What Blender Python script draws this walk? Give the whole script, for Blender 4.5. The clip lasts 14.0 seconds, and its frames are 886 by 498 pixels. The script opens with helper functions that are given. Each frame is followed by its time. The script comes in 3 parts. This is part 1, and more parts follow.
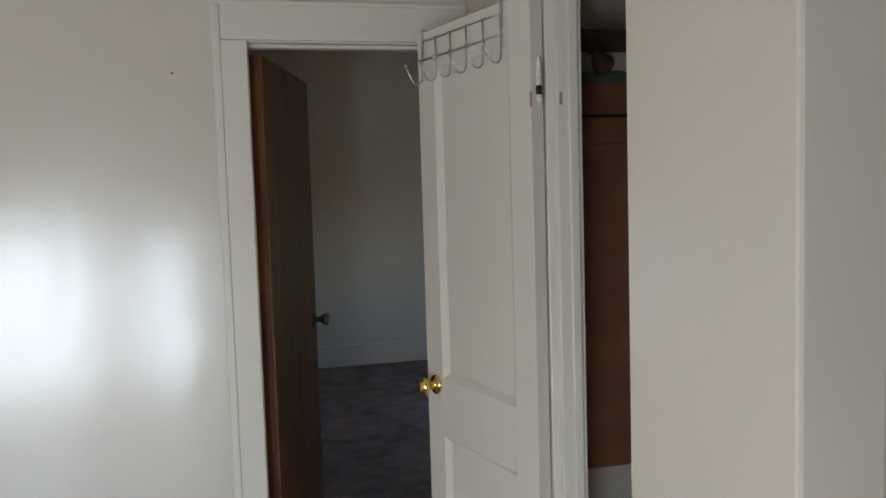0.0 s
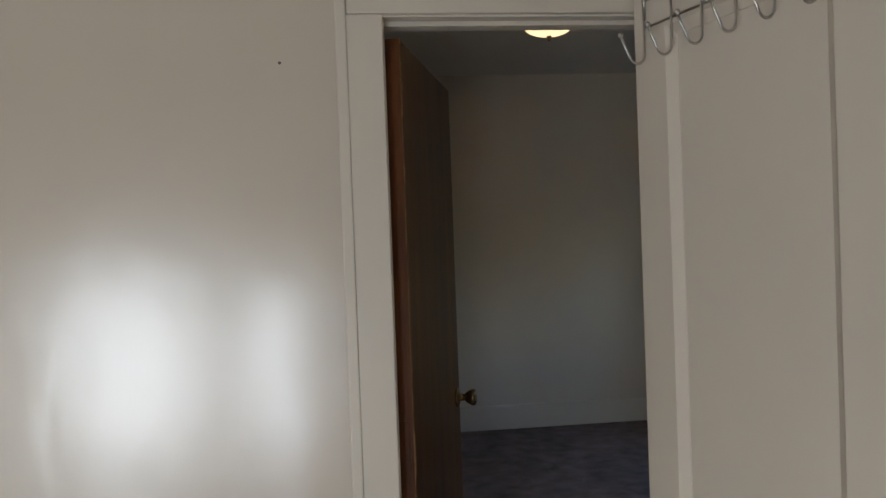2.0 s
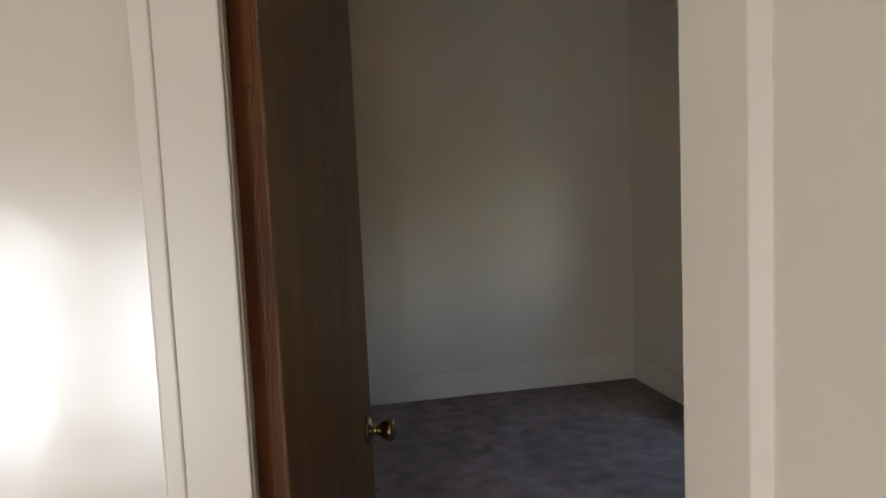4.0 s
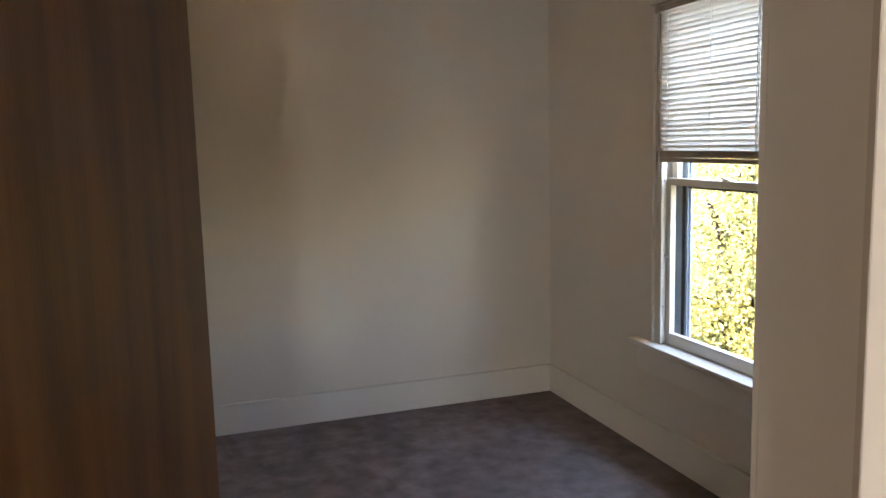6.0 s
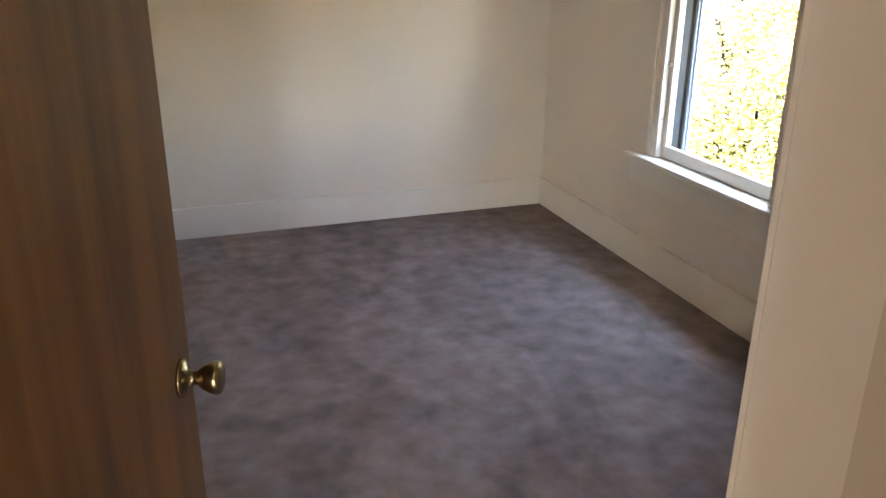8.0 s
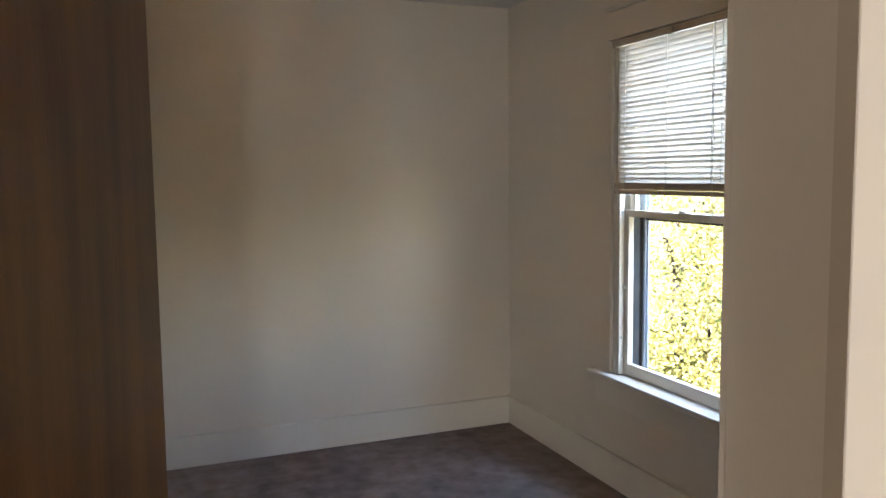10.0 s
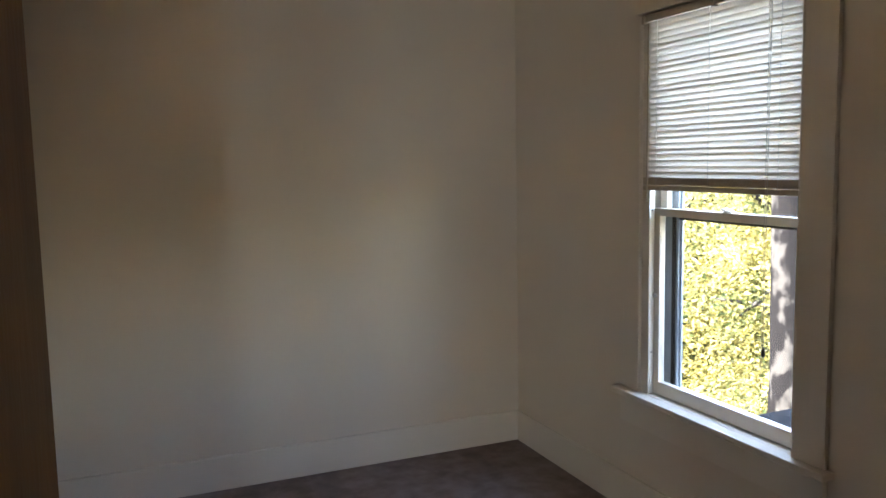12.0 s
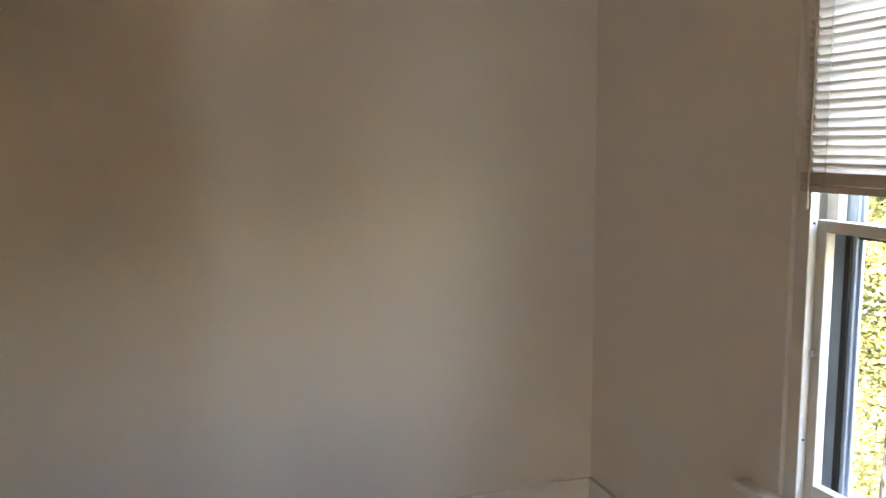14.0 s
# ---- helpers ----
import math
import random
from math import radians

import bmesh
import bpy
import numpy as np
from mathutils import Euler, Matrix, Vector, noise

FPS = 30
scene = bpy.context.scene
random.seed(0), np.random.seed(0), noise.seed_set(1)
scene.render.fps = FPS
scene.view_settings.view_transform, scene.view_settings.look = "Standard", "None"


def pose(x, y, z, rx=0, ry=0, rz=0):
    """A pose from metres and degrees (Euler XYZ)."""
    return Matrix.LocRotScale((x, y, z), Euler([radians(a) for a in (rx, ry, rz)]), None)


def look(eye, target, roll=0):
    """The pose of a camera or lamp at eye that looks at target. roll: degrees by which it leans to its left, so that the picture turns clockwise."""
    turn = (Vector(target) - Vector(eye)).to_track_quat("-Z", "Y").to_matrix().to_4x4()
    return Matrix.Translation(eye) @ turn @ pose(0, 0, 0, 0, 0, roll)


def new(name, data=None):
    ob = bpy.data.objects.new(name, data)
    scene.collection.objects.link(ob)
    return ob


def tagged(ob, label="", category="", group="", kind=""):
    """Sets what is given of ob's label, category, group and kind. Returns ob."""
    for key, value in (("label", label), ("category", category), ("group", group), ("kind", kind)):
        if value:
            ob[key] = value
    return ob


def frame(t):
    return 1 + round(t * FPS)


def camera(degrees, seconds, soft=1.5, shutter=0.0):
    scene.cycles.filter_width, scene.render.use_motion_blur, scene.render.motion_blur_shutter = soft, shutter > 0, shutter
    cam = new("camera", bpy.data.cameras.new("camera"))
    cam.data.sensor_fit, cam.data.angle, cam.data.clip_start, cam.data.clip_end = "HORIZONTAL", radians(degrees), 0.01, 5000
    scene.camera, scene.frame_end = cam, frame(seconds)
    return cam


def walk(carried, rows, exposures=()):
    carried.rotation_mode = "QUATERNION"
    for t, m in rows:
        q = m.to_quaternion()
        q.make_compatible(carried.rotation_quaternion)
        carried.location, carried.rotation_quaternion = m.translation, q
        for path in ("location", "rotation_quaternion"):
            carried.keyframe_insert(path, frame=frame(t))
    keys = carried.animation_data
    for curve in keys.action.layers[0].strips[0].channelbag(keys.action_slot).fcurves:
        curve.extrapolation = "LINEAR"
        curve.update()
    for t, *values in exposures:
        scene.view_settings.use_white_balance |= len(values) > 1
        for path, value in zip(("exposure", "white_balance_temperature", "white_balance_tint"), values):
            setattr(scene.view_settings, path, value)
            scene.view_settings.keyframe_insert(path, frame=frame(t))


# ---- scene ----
cam = camera(58.0, 14.0)

PATH = [
    (0, (-0.038, -2.704, 1.536), (0.441, -0.768, 1.387), -1.7),
    (0.5, (-0.078, -2.557, 1.513), (0.164, -0.576, 1.382), -1.0),
    (1, (-0.16, -2.293, 1.534), (0.038, -0.306, 1.435), -0.1),
    (1.5, (-0.155, -2.122, 1.526), (0.079, -0.137, 1.45), -1.0),
    (2, (-0.094, -1.844, 1.524), (0.134, 0.143, 1.492), -2.1),
    (2.5, (-0.091, -1.633, 1.523), (0.106, 0.354, 1.4), -2.2),
    (4.8, (0.099, -0.77, 1.664), (0.605, 1.154, 1.45), -2.4),
    (5, (0.101, -0.696, 1.679), (0.614, 1.224, 1.46), -2.1),
    (5.5, (0.132, -0.581, 1.717), (0.764, 1.301, 1.474), -1.3),
    (6, (0.205, -0.503, 1.712), (0.844, 1.373, 1.445), -1.5),
    (6.5, (0.266, -0.418, 1.7), (0.883, 1.457, 1.374), -1.6),
    (7, (0.283, -0.407, 1.625), (0.865, 1.405, 1.01), -1.7),
    (7.2, (0.25, -0.396, 1.604), (0.85, 1.371, 0.886), 0.2),
    (9.3, (0.279, -0.413, 1.695), (0.955, 1.383, 1.13), -1.2),
    (9.5, (0.198, -0.48, 1.699), (0.916, 1.345, 1.307), -1.6),
    (10, (0.204, -0.486, 1.692), (0.945, 1.363, 1.505), -0.7),
    (10.5, (0.273, -0.396, 1.72), (0.927, 1.49, 1.593), -2.3),
    (11, (0.266, -0.276, 1.735), (0.854, 1.63, 1.593), -2.9),
    (11.5, (0.241, -0.121, 1.712), (0.943, 1.748, 1.584), -0.9),
    (12, (0.307, 0.03, 1.728), (1.081, 1.861, 1.509), -1.1),
    (12.5, (0.488, 0.203, 1.701), (1.112, 2.085, 1.437), -1.7),
    (13, (0.571, 0.434, 1.683), (1.081, 2.352, 1.437), -2.8),
    (13.5, (0.675, 0.828, 1.71), (1.208, 2.738, 1.449), 1.0),
    (14, (0.852, 1.147, 1.731), (1.471, 3.03, 1.466), -0.5),
]
EXPOSURES = [
    (0, 3.2, 6150, 12), (0.5, 2.8, 6250, 13), (1.0, 2.6, 6500, 16), (1.5, 2.6, 6550, 16), (2.0, 2.9, 6550, 16), (2.7, 2.95, 6600, 16),
    (4.8, 4.15, 6900, 20), (5.0, 4.25, 6900, 20), (5.5, 4.75, 7000, 21), (6.0, 4.4, 7100, 22), (6.5, 4.4, 7100, 22), (7.2, 5.4, 7300, 22),
    (9.3, 5.3, 7100, 19), (9.8, 4.6, 7000, 20), (10.5, 4.5, 7000, 20), (12.5, 4.15, 7050, 21), (13.2, 4.2, 7400, 23), (14, 4.7, 7300, 22)]
walk(cam, [(t, look(eye, target, roll)) for t, eye, target, roll in PATH], EXPOSURES)

# ---- world, sun and large lights ----
world = bpy.data.worlds.new("sky")
scene.world = world
world.use_nodes = True
wn = world.node_tree.nodes
sky = wn.new("ShaderNodeTexSky")
sky.sky_type = "NISHITA"
sky.sun_disc = False
sky.sun_elevation = radians(45)
sky.sun_rotation = radians(270)
wn["Background"].inputs["Strength"].default_value = 0.15
world.node_tree.links.new(sky.outputs[0], wn["Background"].inputs[0])

sun = new("sun", bpy.data.lights.new("sun", "SUN"))
sun.data.energy, sun.data.angle, sun.data.color = 5.0, radians(0.5), (1, 0.95, 0.86)
sun.matrix_world = look((-11, 2, 17), (6, 1, 0))


def window_light(name, x0, x1, y, z0, z1, watts, colour):
    """Daylight that fills a window's opening and shines into the room (towards +y)."""
    la = bpy.data.lights.new(name, "AREA")
    la.shape, la.size, la.size_y, la.energy, la.color = "RECTANGLE", x1 - x0, z1 - z0, watts, colour
    ob = new(name, la)
    ob.matrix_world = look(((x0 + x1) / 2, y, (z0 + z1) / 2), ((x0 + x1) / 2, y + 1, (z0 + z1) / 2))


window_light("daylight_wide", -2.02, -1.16, -3.63, 0.12, 1.34, 4.0, (0.74, 0.875, 1.0))
window_light("daylight_narrow", -0.76, -0.50, -3.63, 0.12, 1.22, 1.7, (0.74, 0.875, 1.0))

# added area lamp, hidden behind the blind, boosts skylight through the bedroom window
la = bpy.data.lights.new("skylight_fill_bedroom", "AREA")
la.shape, la.size, la.size_y, la.energy, la.color = "RECTANGLE", 0.85, 0.6, 2.7, (0.42, 0.67, 1.0)
new("skylight_fill_bedroom", la).matrix_world = look((3.02, 2.60, 2.02), (1.2, 3.0, 0.3))


def bulb(name, x, y, z, watts, colour, r=0.05):
    la = bpy.data.lights.new(name, "POINT")
    la.energy, la.color, la.shadow_soft_size = watts, colour, r
    new(name, la).location = (x, y, z)


bulb("lamp_bulb", 1.07, 2.62, 2.668, 2.8, (1.0, 0.76, 0.48), 0.02)

# ---- materials ----


def material(name, colour, rough=0.5, metal=0.0, second=None, scale=4.0, detail=6.0, stretch=(1, 1, 1), bump=0.0, bump_scale=60.0, contrast=(0.35, 0.65), spec=0.5, transmit=0.0, per_object=0.0, grime=0.0):
    """A procedural surface: two tones at a large scale, a fine relief, and a change from piece to piece."""
    m = bpy.data.materials.new(name)
    m.use_nodes = True
    n, l = m.node_tree.nodes, m.node_tree.links
    b = n["Principled BSDF"]
    b.inputs["Roughness"].default_value, b.inputs["Metallic"].default_value = rough, metal
    b.inputs["Specular IOR Level"].default_value = spec
    b.inputs["Transmission Weight"].default_value = transmit
    co = n.new("ShaderNodeTexCoord")
    mp = n.new("ShaderNodeMapping")
    mp.inputs["Scale"].default_value = stretch
    l.new(co.outputs["Object"], mp.inputs[0])
    tex = n.new("ShaderNodeTexNoise")
    tex.inputs["Scale"].default_value, tex.inputs["Detail"].default_value = scale, detail
    l.new(mp.outputs[0], tex.inputs[0])
    ramp = n.new("ShaderNodeValToRGB")
    ramp.color_ramp.elements[0].position, ramp.color_ramp.elements[1].position = contrast
    ramp.color_ramp.elements[0].color = (*colour, 1)
    ramp.color_ramp.elements[1].color = (*(second or tuple(min(1, c * 1.06) for c in colour)), 1)
    l.new(tex.outputs[0], ramp.inputs[0])
    out = ramp.outputs[0]
    if per_object:
        info = n.new("ShaderNodeObjectInfo")
        rng = n.new("ShaderNodeMapRange")
        rng.inputs["To Min"].default_value, rng.inputs["To Max"].default_value = 1 - per_object, 1 + per_object
        l.new(info.outputs["Random"], rng.inputs[0])
        hsv = n.new("ShaderNodeHueSaturation")
        l.new(rng.outputs[0], hsv.inputs["Value"])
        l.new(out, hsv.inputs["Color"])
        out = hsv.outputs[0]
    l.new(out, b.inputs["Base Color"])
    if grime:
        rr = n.new("ShaderNodeMapRange")
        rr.inputs["To Min"].default_value, rr.inputs["To Max"].default_value = max(0, rough - grime), min(1, rough + grime)
        l.new(tex.outputs[0], rr.inputs[0])
        l.new(rr.outputs[0], b.inputs["Roughness"])
    if bump:
        fine = n.new("ShaderNodeTexNoise")
        fine.inputs["Scale"].default_value, fine.inputs["Detail"].default_value = bump_scale, 4
        l.new(mp.outputs[0], fine.inputs[0])
        bp = n.new("ShaderNodeBump")
        bp.inputs["Strength"].default_value, bp.inputs["Distance"].default_value = bump, 0.01
        l.new(fine.outputs[0], bp.inputs["Height"])
        l.new(bp.outputs[0], b.inputs["Normal"])
    return m


PAINT = material("wall_paint", (0.60, 0.525, 0.43), 0.22, second=(0.645, 0.57, 0.475), scale=1.3, bump=0.10, bump_scale=11, grime=0.05, spec=1.0, contrast=(0.2, 0.8))
paint_surface = PAINT.node_tree.nodes["Principled BSDF"]


def trowel_relief(m, strength, scale, stretch):
    """Broad uneven plaster under the paint, below the fine relief."""
    n, l = m.node_tree.nodes, m.node_tree.links
    co, mp, tex, bp = n.new("ShaderNodeTexCoord"), n.new("ShaderNodeMapping"), n.new("ShaderNodeTexNoise"), n.new("ShaderNodeBump")
    mp.inputs["Scale"].default_value = stretch
    tex.inputs["Scale"].default_value, tex.inputs["Detail"].default_value, tex.inputs["Distortion"].default_value = scale, 2.5, 0.6
    bp.inputs["Strength"].default_value, bp.inputs["Distance"].default_value = strength, 0.02
    l.new(co.outputs["Object"], mp.inputs[0])
    l.new(mp.outputs[0], tex.inputs[0])
    l.new(tex.outputs[0], bp.inputs["Height"])
    fine = n["Principled BSDF"].inputs["Normal"].links[0].from_node
    l.new(bp.outputs[0], fine.inputs["Normal"])


trowel_relief(PAINT, 0.10, 4.5, (1.4, 1.4, 0.7))
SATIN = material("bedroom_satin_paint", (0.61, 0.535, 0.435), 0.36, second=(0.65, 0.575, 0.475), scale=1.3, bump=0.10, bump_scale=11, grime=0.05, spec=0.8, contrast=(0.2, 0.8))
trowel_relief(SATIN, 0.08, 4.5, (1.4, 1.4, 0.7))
paint_surface.inputs["Coat Weight"].default_value, paint_surface.inputs["Coat Roughness"].default_value = 0.15, 0.22
TRIM = material("trim_paint", (0.645, 0.580, 0.490), 0.30, second=(0.685, 0.620, 0.53), scale=3, bump=0.02, bump_scale=22, contrast=(0.15, 0.85))
CEIL = material("ceiling_paint", (0.64, 0.59, 0.54), 0.32, second=(0.67, 0.62, 0.57), scale=1.5, bump=0.08, bump_scale=30)
CARPET = material("carpet_pile", (0.185, 0.140, 0.126), 0.95, second=(0.350, 0.285, 0.266), scale=9, detail=12, bump=1.0, bump_scale=300, contrast=(0.25, 0.80), spec=0.1)


def swept_pile_sheen(m):
    """Footmarks and vacuum strokes: the leaning pile's sheen painted as broad uneven tone patches."""
    n, l = m.node_tree.nodes, m.node_tree.links
    b = n["Principled BSDF"]
    co, mp, tex, rng, hsv = n.new("ShaderNodeTexCoord"), n.new("ShaderNodeMapping"), n.new("ShaderNodeTexNoise"), n.new("ShaderNodeMapRange"), n.new("ShaderNodeHueSaturation")
    mp.inputs["Scale"].default_value, mp.inputs["Rotation"].default_value = (1.25, 0.7, 1), (0, 0, radians(14))
    tex.inputs["Scale"].default_value, tex.inputs["Detail"].default_value, tex.inputs["Roughness"].default_value, tex.inputs["Distortion"].default_value = 1.5, 5.0, 0.55, 0.8
    rng.inputs["From Min"].default_value, rng.inputs["From Max"].default_value = 0.44, 0.54
    rng.inputs["To Min"].default_value, rng.inputs["To Max"].default_value = 0.86, 1.10
    l.new(co.outputs["Object"], mp.inputs[0])
    l.new(mp.outputs[0], tex.inputs[0])
    l.new(tex.outputs[0], rng.inputs[0])
    l.new(rng.outputs[0], hsv.inputs["Value"])
    l.new(b.inputs["Base Color"].links[0].from_socket, hsv.inputs["Color"])
    l.new(hsv.outputs[0], b.inputs["Base Color"])


swept_pile_sheen(CARPET)
BOUNCE_BOARDS = material("warm_bounce_boards", (0.28, 0.17, 0.09), 0.4, second=(0.34, 0.21, 0.12), scale=3, stretch=(8, 0.6, 1))
VENEER = material("stained_veneer", (0.110, 0.049, 0.016), 0.40, second=(0.255, 0.122, 0.043), scale=3.0, detail=10, stretch=(4.5, 4.5, 0.45), bump=0.06, bump_scale=40, contrast=(0.3, 0.7), grime=0.06, spec=0.15)
RAW = material("raw_edge_wood", (0.085, 0.024, 0.007), 0.5, second=(0.27, 0.088, 0.022), scale=3.5, detail=6, stretch=(6, 6, 0.8), bump=0.25, bump_scale=50, contrast=(0.3, 0.7))
SPLINT = material("splintered_veneer_edge", (0.20, 0.10, 0.035), 0.6, second=(0.42, 0.24, 0.09), scale=14, stretch=(6, 6, 1), bump=0.5, bump_scale=60)
BRASS = material("polished_brass", (0.80, 0.56, 0.18), 0.16, 1.0, scale=20)
BRONZE = material("antique_brass", (0.30, 0.22, 0.11), 0.26, 1.0, second=(0.40, 0.30, 0.16), scale=20)
WIRE = material("satin_nickel_wire", (0.52, 0.50, 0.47), 0.3, 1.0, scale=30)
DARKMETAL = material("dark_metal", (0.035, 0.03, 0.028), 0.4, 0.7, scale=30)
SCUFF = material("bare_wood_scuff", (0.36, 0.19, 0.11), 0.7, second=(0.42, 0.26, 0.15), scale=60)
PANEL = material("closet_hardboard", (0.25, 0.10, 0.050), 0.5, second=(0.31, 0.13, 0.066), scale=4, bump=0.05)
GREEN = material("green_paint_band", (0.09, 0.125, 0.085), 0.6, scale=8)
SHELF = material("dark_shelf_board", (0.045, 0.026, 0.018), 0.5, scale=8, stretch=(1, 8, 8))
BULBGLASS = material("dark_bulb_glass", (0.10, 0.055, 0.045), 0.12, scale=9)
PLASTIC = material("ivory_plastic", (0.72, 0.69, 0.62), 0.35, scale=9)
BLACK = material("black_rubber", (0.02, 0.02, 0.02), 0.5, scale=9)
STORM = material("grey_storm_track", (0.34, 0.38, 0.42), 0.45, 0.2, second=(0.42, 0.46, 0.50), scale=9)
CORD = material("blind_cord", (0.45, 0.42, 0.38), 0.8, scale=50)
STACK = material("blind_rail", (0.42, 0.34, 0.25), 0.5, second=(0.48, 0.40, 0.30), scale=12)
SHINGLE = material("roof_shingle", (0.014, 0.014, 0.015), 0.95, spec=0.08, second=(0.030, 0.030, 0.031), scale=30, bump=0.5, bump_scale=200, per_object=0.25)
BARK = material("mottled_bark", (0.008, 0.008, 0.009), 0.95, second=(0.042, 0.042, 0.042), scale=4, stretch=(1, 1, 0.7), bump=0.5, bump_scale=20, contrast=(0.50, 0.58), spec=0.04)
GRASS = material("lawn", (0.09, 0.09, 0.03), 0.9, second=(0.16, 0.14, 0.055), scale=0.6, detail=10, bump=0.5, bump_scale=30)


def leaf_material():
    # two leaf tones paint the crown's sunlit and shadowed patches into the colour
    m = material("leaves_painted_sun_shade", (0.055, 0.080, 0.028), 0.55, second=(0.36, 0.32, 0.12), scale=0.9, detail=4, contrast=(0.40, 0.60))
    n, l = m.node_tree.nodes, m.node_tree.links
    b = n["Principled BSDF"]
    geo = n.new("ShaderNodeNewGeometry")
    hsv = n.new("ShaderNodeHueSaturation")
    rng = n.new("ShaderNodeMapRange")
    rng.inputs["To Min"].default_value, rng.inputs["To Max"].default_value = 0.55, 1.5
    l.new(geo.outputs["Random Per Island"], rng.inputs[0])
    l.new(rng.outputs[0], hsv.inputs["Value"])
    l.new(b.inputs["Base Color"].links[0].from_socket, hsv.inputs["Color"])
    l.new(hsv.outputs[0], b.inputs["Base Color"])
    tr = n.new("ShaderNodeBsdfTranslucent")
    l.new(hsv.outputs[0], tr.inputs[0])
    mix = n.new("ShaderNodeMixShader")
    mix.inputs[0].default_value = 0.5
    l.new(b.outputs[0], mix.inputs[1])
    l.new(tr.outputs[0], mix.inputs[2])
    l.new(mix.outputs[0], n["Material Output"].inputs[0])
    return m


LEAF = leaf_material()


def slat_material():
    m = material("vinyl_slat", (0.70, 0.63, 0.53), 0.42, scale=6)
    n, l = m.node_tree.nodes, m.node_tree.links
    tr = n.new("ShaderNodeBsdfTranslucent")
    tr.inputs[0].default_value = (0.58, 0.50, 0.42, 1)
    mix = n.new("ShaderNodeMixShader")
    mix.inputs[0].default_value = 0.13
    l.new(n["Principled BSDF"].outputs[0], mix.inputs[1])
    l.new(tr.outputs[0], mix.inputs[2])
    l.new(mix.outputs[0], n["Material Output"].inputs[0])
    return m


SLAT = slat_material()


def glass_material():
    m = bpy.data.materials.new("window_glass")
    m.use_nodes = True
    n, l = m.node_tree.nodes, m.node_tree.links
    tr, gl, fr, mix = n.new("ShaderNodeBsdfTransparent"), n.new("ShaderNodeBsdfGlossy"), n.new("ShaderNodeLayerWeight"), n.new("ShaderNodeMixShader")
    tr.inputs[0].default_value = (0.93, 0.95, 0.95, 1)
    gl.inputs["Roughness"].default_value = 0.03
    power, gain = n.new("ShaderNodeMath"), n.new("ShaderNodeMath")
    power.operation, gain.operation = "POWER", "MULTIPLY_ADD"
    power.inputs[1].default_value, gain.inputs[1].default_value, gain.inputs[2].default_value = 5.0, 0.7, 0.03
    l.new(fr.outputs["Facing"], power.inputs[0])
    l.new(power.outputs[0], gain.inputs[0])
    l.new(gain.outputs[0], mix.inputs[0])
    l.new(tr.outputs[0], mix.inputs[1])
    l.new(gl.outputs[0], mix.inputs[2])
    l.new(mix.outputs[0], n["Material Output"].inputs[0])
    return m


GLASS = glass_material()


def glow_material():
    m = material("lit_alabaster_glass", (0.80, 0.70, 0.50), 0.4, second=(0.85, 0.77, 0.58), scale=9)
    b = m.node_tree.nodes["Principled BSDF"]
    b.inputs["Emission Color"].default_value = (1.0, 0.72, 0.36, 1)
    b.inputs["Emission Strength"].default_value = 0.22
    return m


GLOW = glow_material()

# ---- mesh helpers ----


def box(bm, x0, x1, y0, y1, z0, z1, bevel=0.0, seg=2):
    """A box from corner to corner, with rounded edges if bevel is given."""
    tmp = bmesh.new()
    bmesh.ops.create_cube(tmp, size=1)
    for v in tmp.verts:
        v.co = ((x0 + x1) / 2 + v.co.x * (x1 - x0), (y0 + y1) / 2 + v.co.y * (y1 - y0), (z0 + z1) / 2 + v.co.z * (z1 - z0))
    if bevel:
        bmesh.ops.bevel(tmp, geom=tmp.edges[:], offset=bevel, segments=seg, affect="EDGES", profile=0.5)
    me = bpy.data.meshes.new("tmp")
    tmp.to_mesh(me)
    tmp.free()
    bm.from_mesh(me)
    bpy.data.meshes.remove(me)
    return bm


def one_box(*a, **k):
    return box(bmesh.new(), *a, **k)


def lathe(bm, profile, axis="z", at=(0, 0, 0), n=24, caps=True):
    """Turns (radius, height) pairs round an axis through at."""
    rings = []
    for r, h in profile:
        ring = []
        for i in range(n):
            a = 2 * math.pi * i / n
            p = (r * math.cos(a), r * math.sin(a), h)
            if axis == "x":
                p = (p[2], p[0], p[1])
            elif axis == "y":
                p = (p[1], p[2], p[0])
            ring.append(bm.verts.new((p[0] + at[0], p[1] + at[1], p[2] + at[2])))
        rings.append(ring)
    for a, b in zip(rings, rings[1:]):
        for i in range(n):
            f = bm.faces.new((a[i], a[(i + 1) % n], b[(i + 1) % n], b[i]))
            f.smooth = True
    for ring, flip in ((rings[0], True), (rings[-1], False)) if caps else ():
        bm.faces.new(ring[::-1] if flip else ring)
    return bm


def tube(bm, pts, r, n=8):
    """A round rod along the points."""
    pts = [Vector(p) for p in pts]
    rings = []
    for i, p in enumerate(pts):
        d = (pts[min(i + 1, len(pts) - 1)] - pts[max(i - 1, 0)]).normalized()
        u = d.cross(Vector((0.31, 0.17, 0.93))).normalized()
        w = d.cross(u)
        rr = r[i] if isinstance(r, (list, tuple)) else r
        rings.append([bm.verts.new(p + rr * (math.cos(2 * math.pi * k / n) * u + math.sin(2 * math.pi * k / n) * w)) for k in range(n)])
    for a, b in zip(rings, rings[1:]):
        for k in range(n):
            bm.faces.new((a[k], a[(k + 1) % n], b[(k + 1) % n], b[k])).smooth = True
    bm.faces.new(rings[0][::-1])
    bm.faces.new(rings[-1])
    return bm


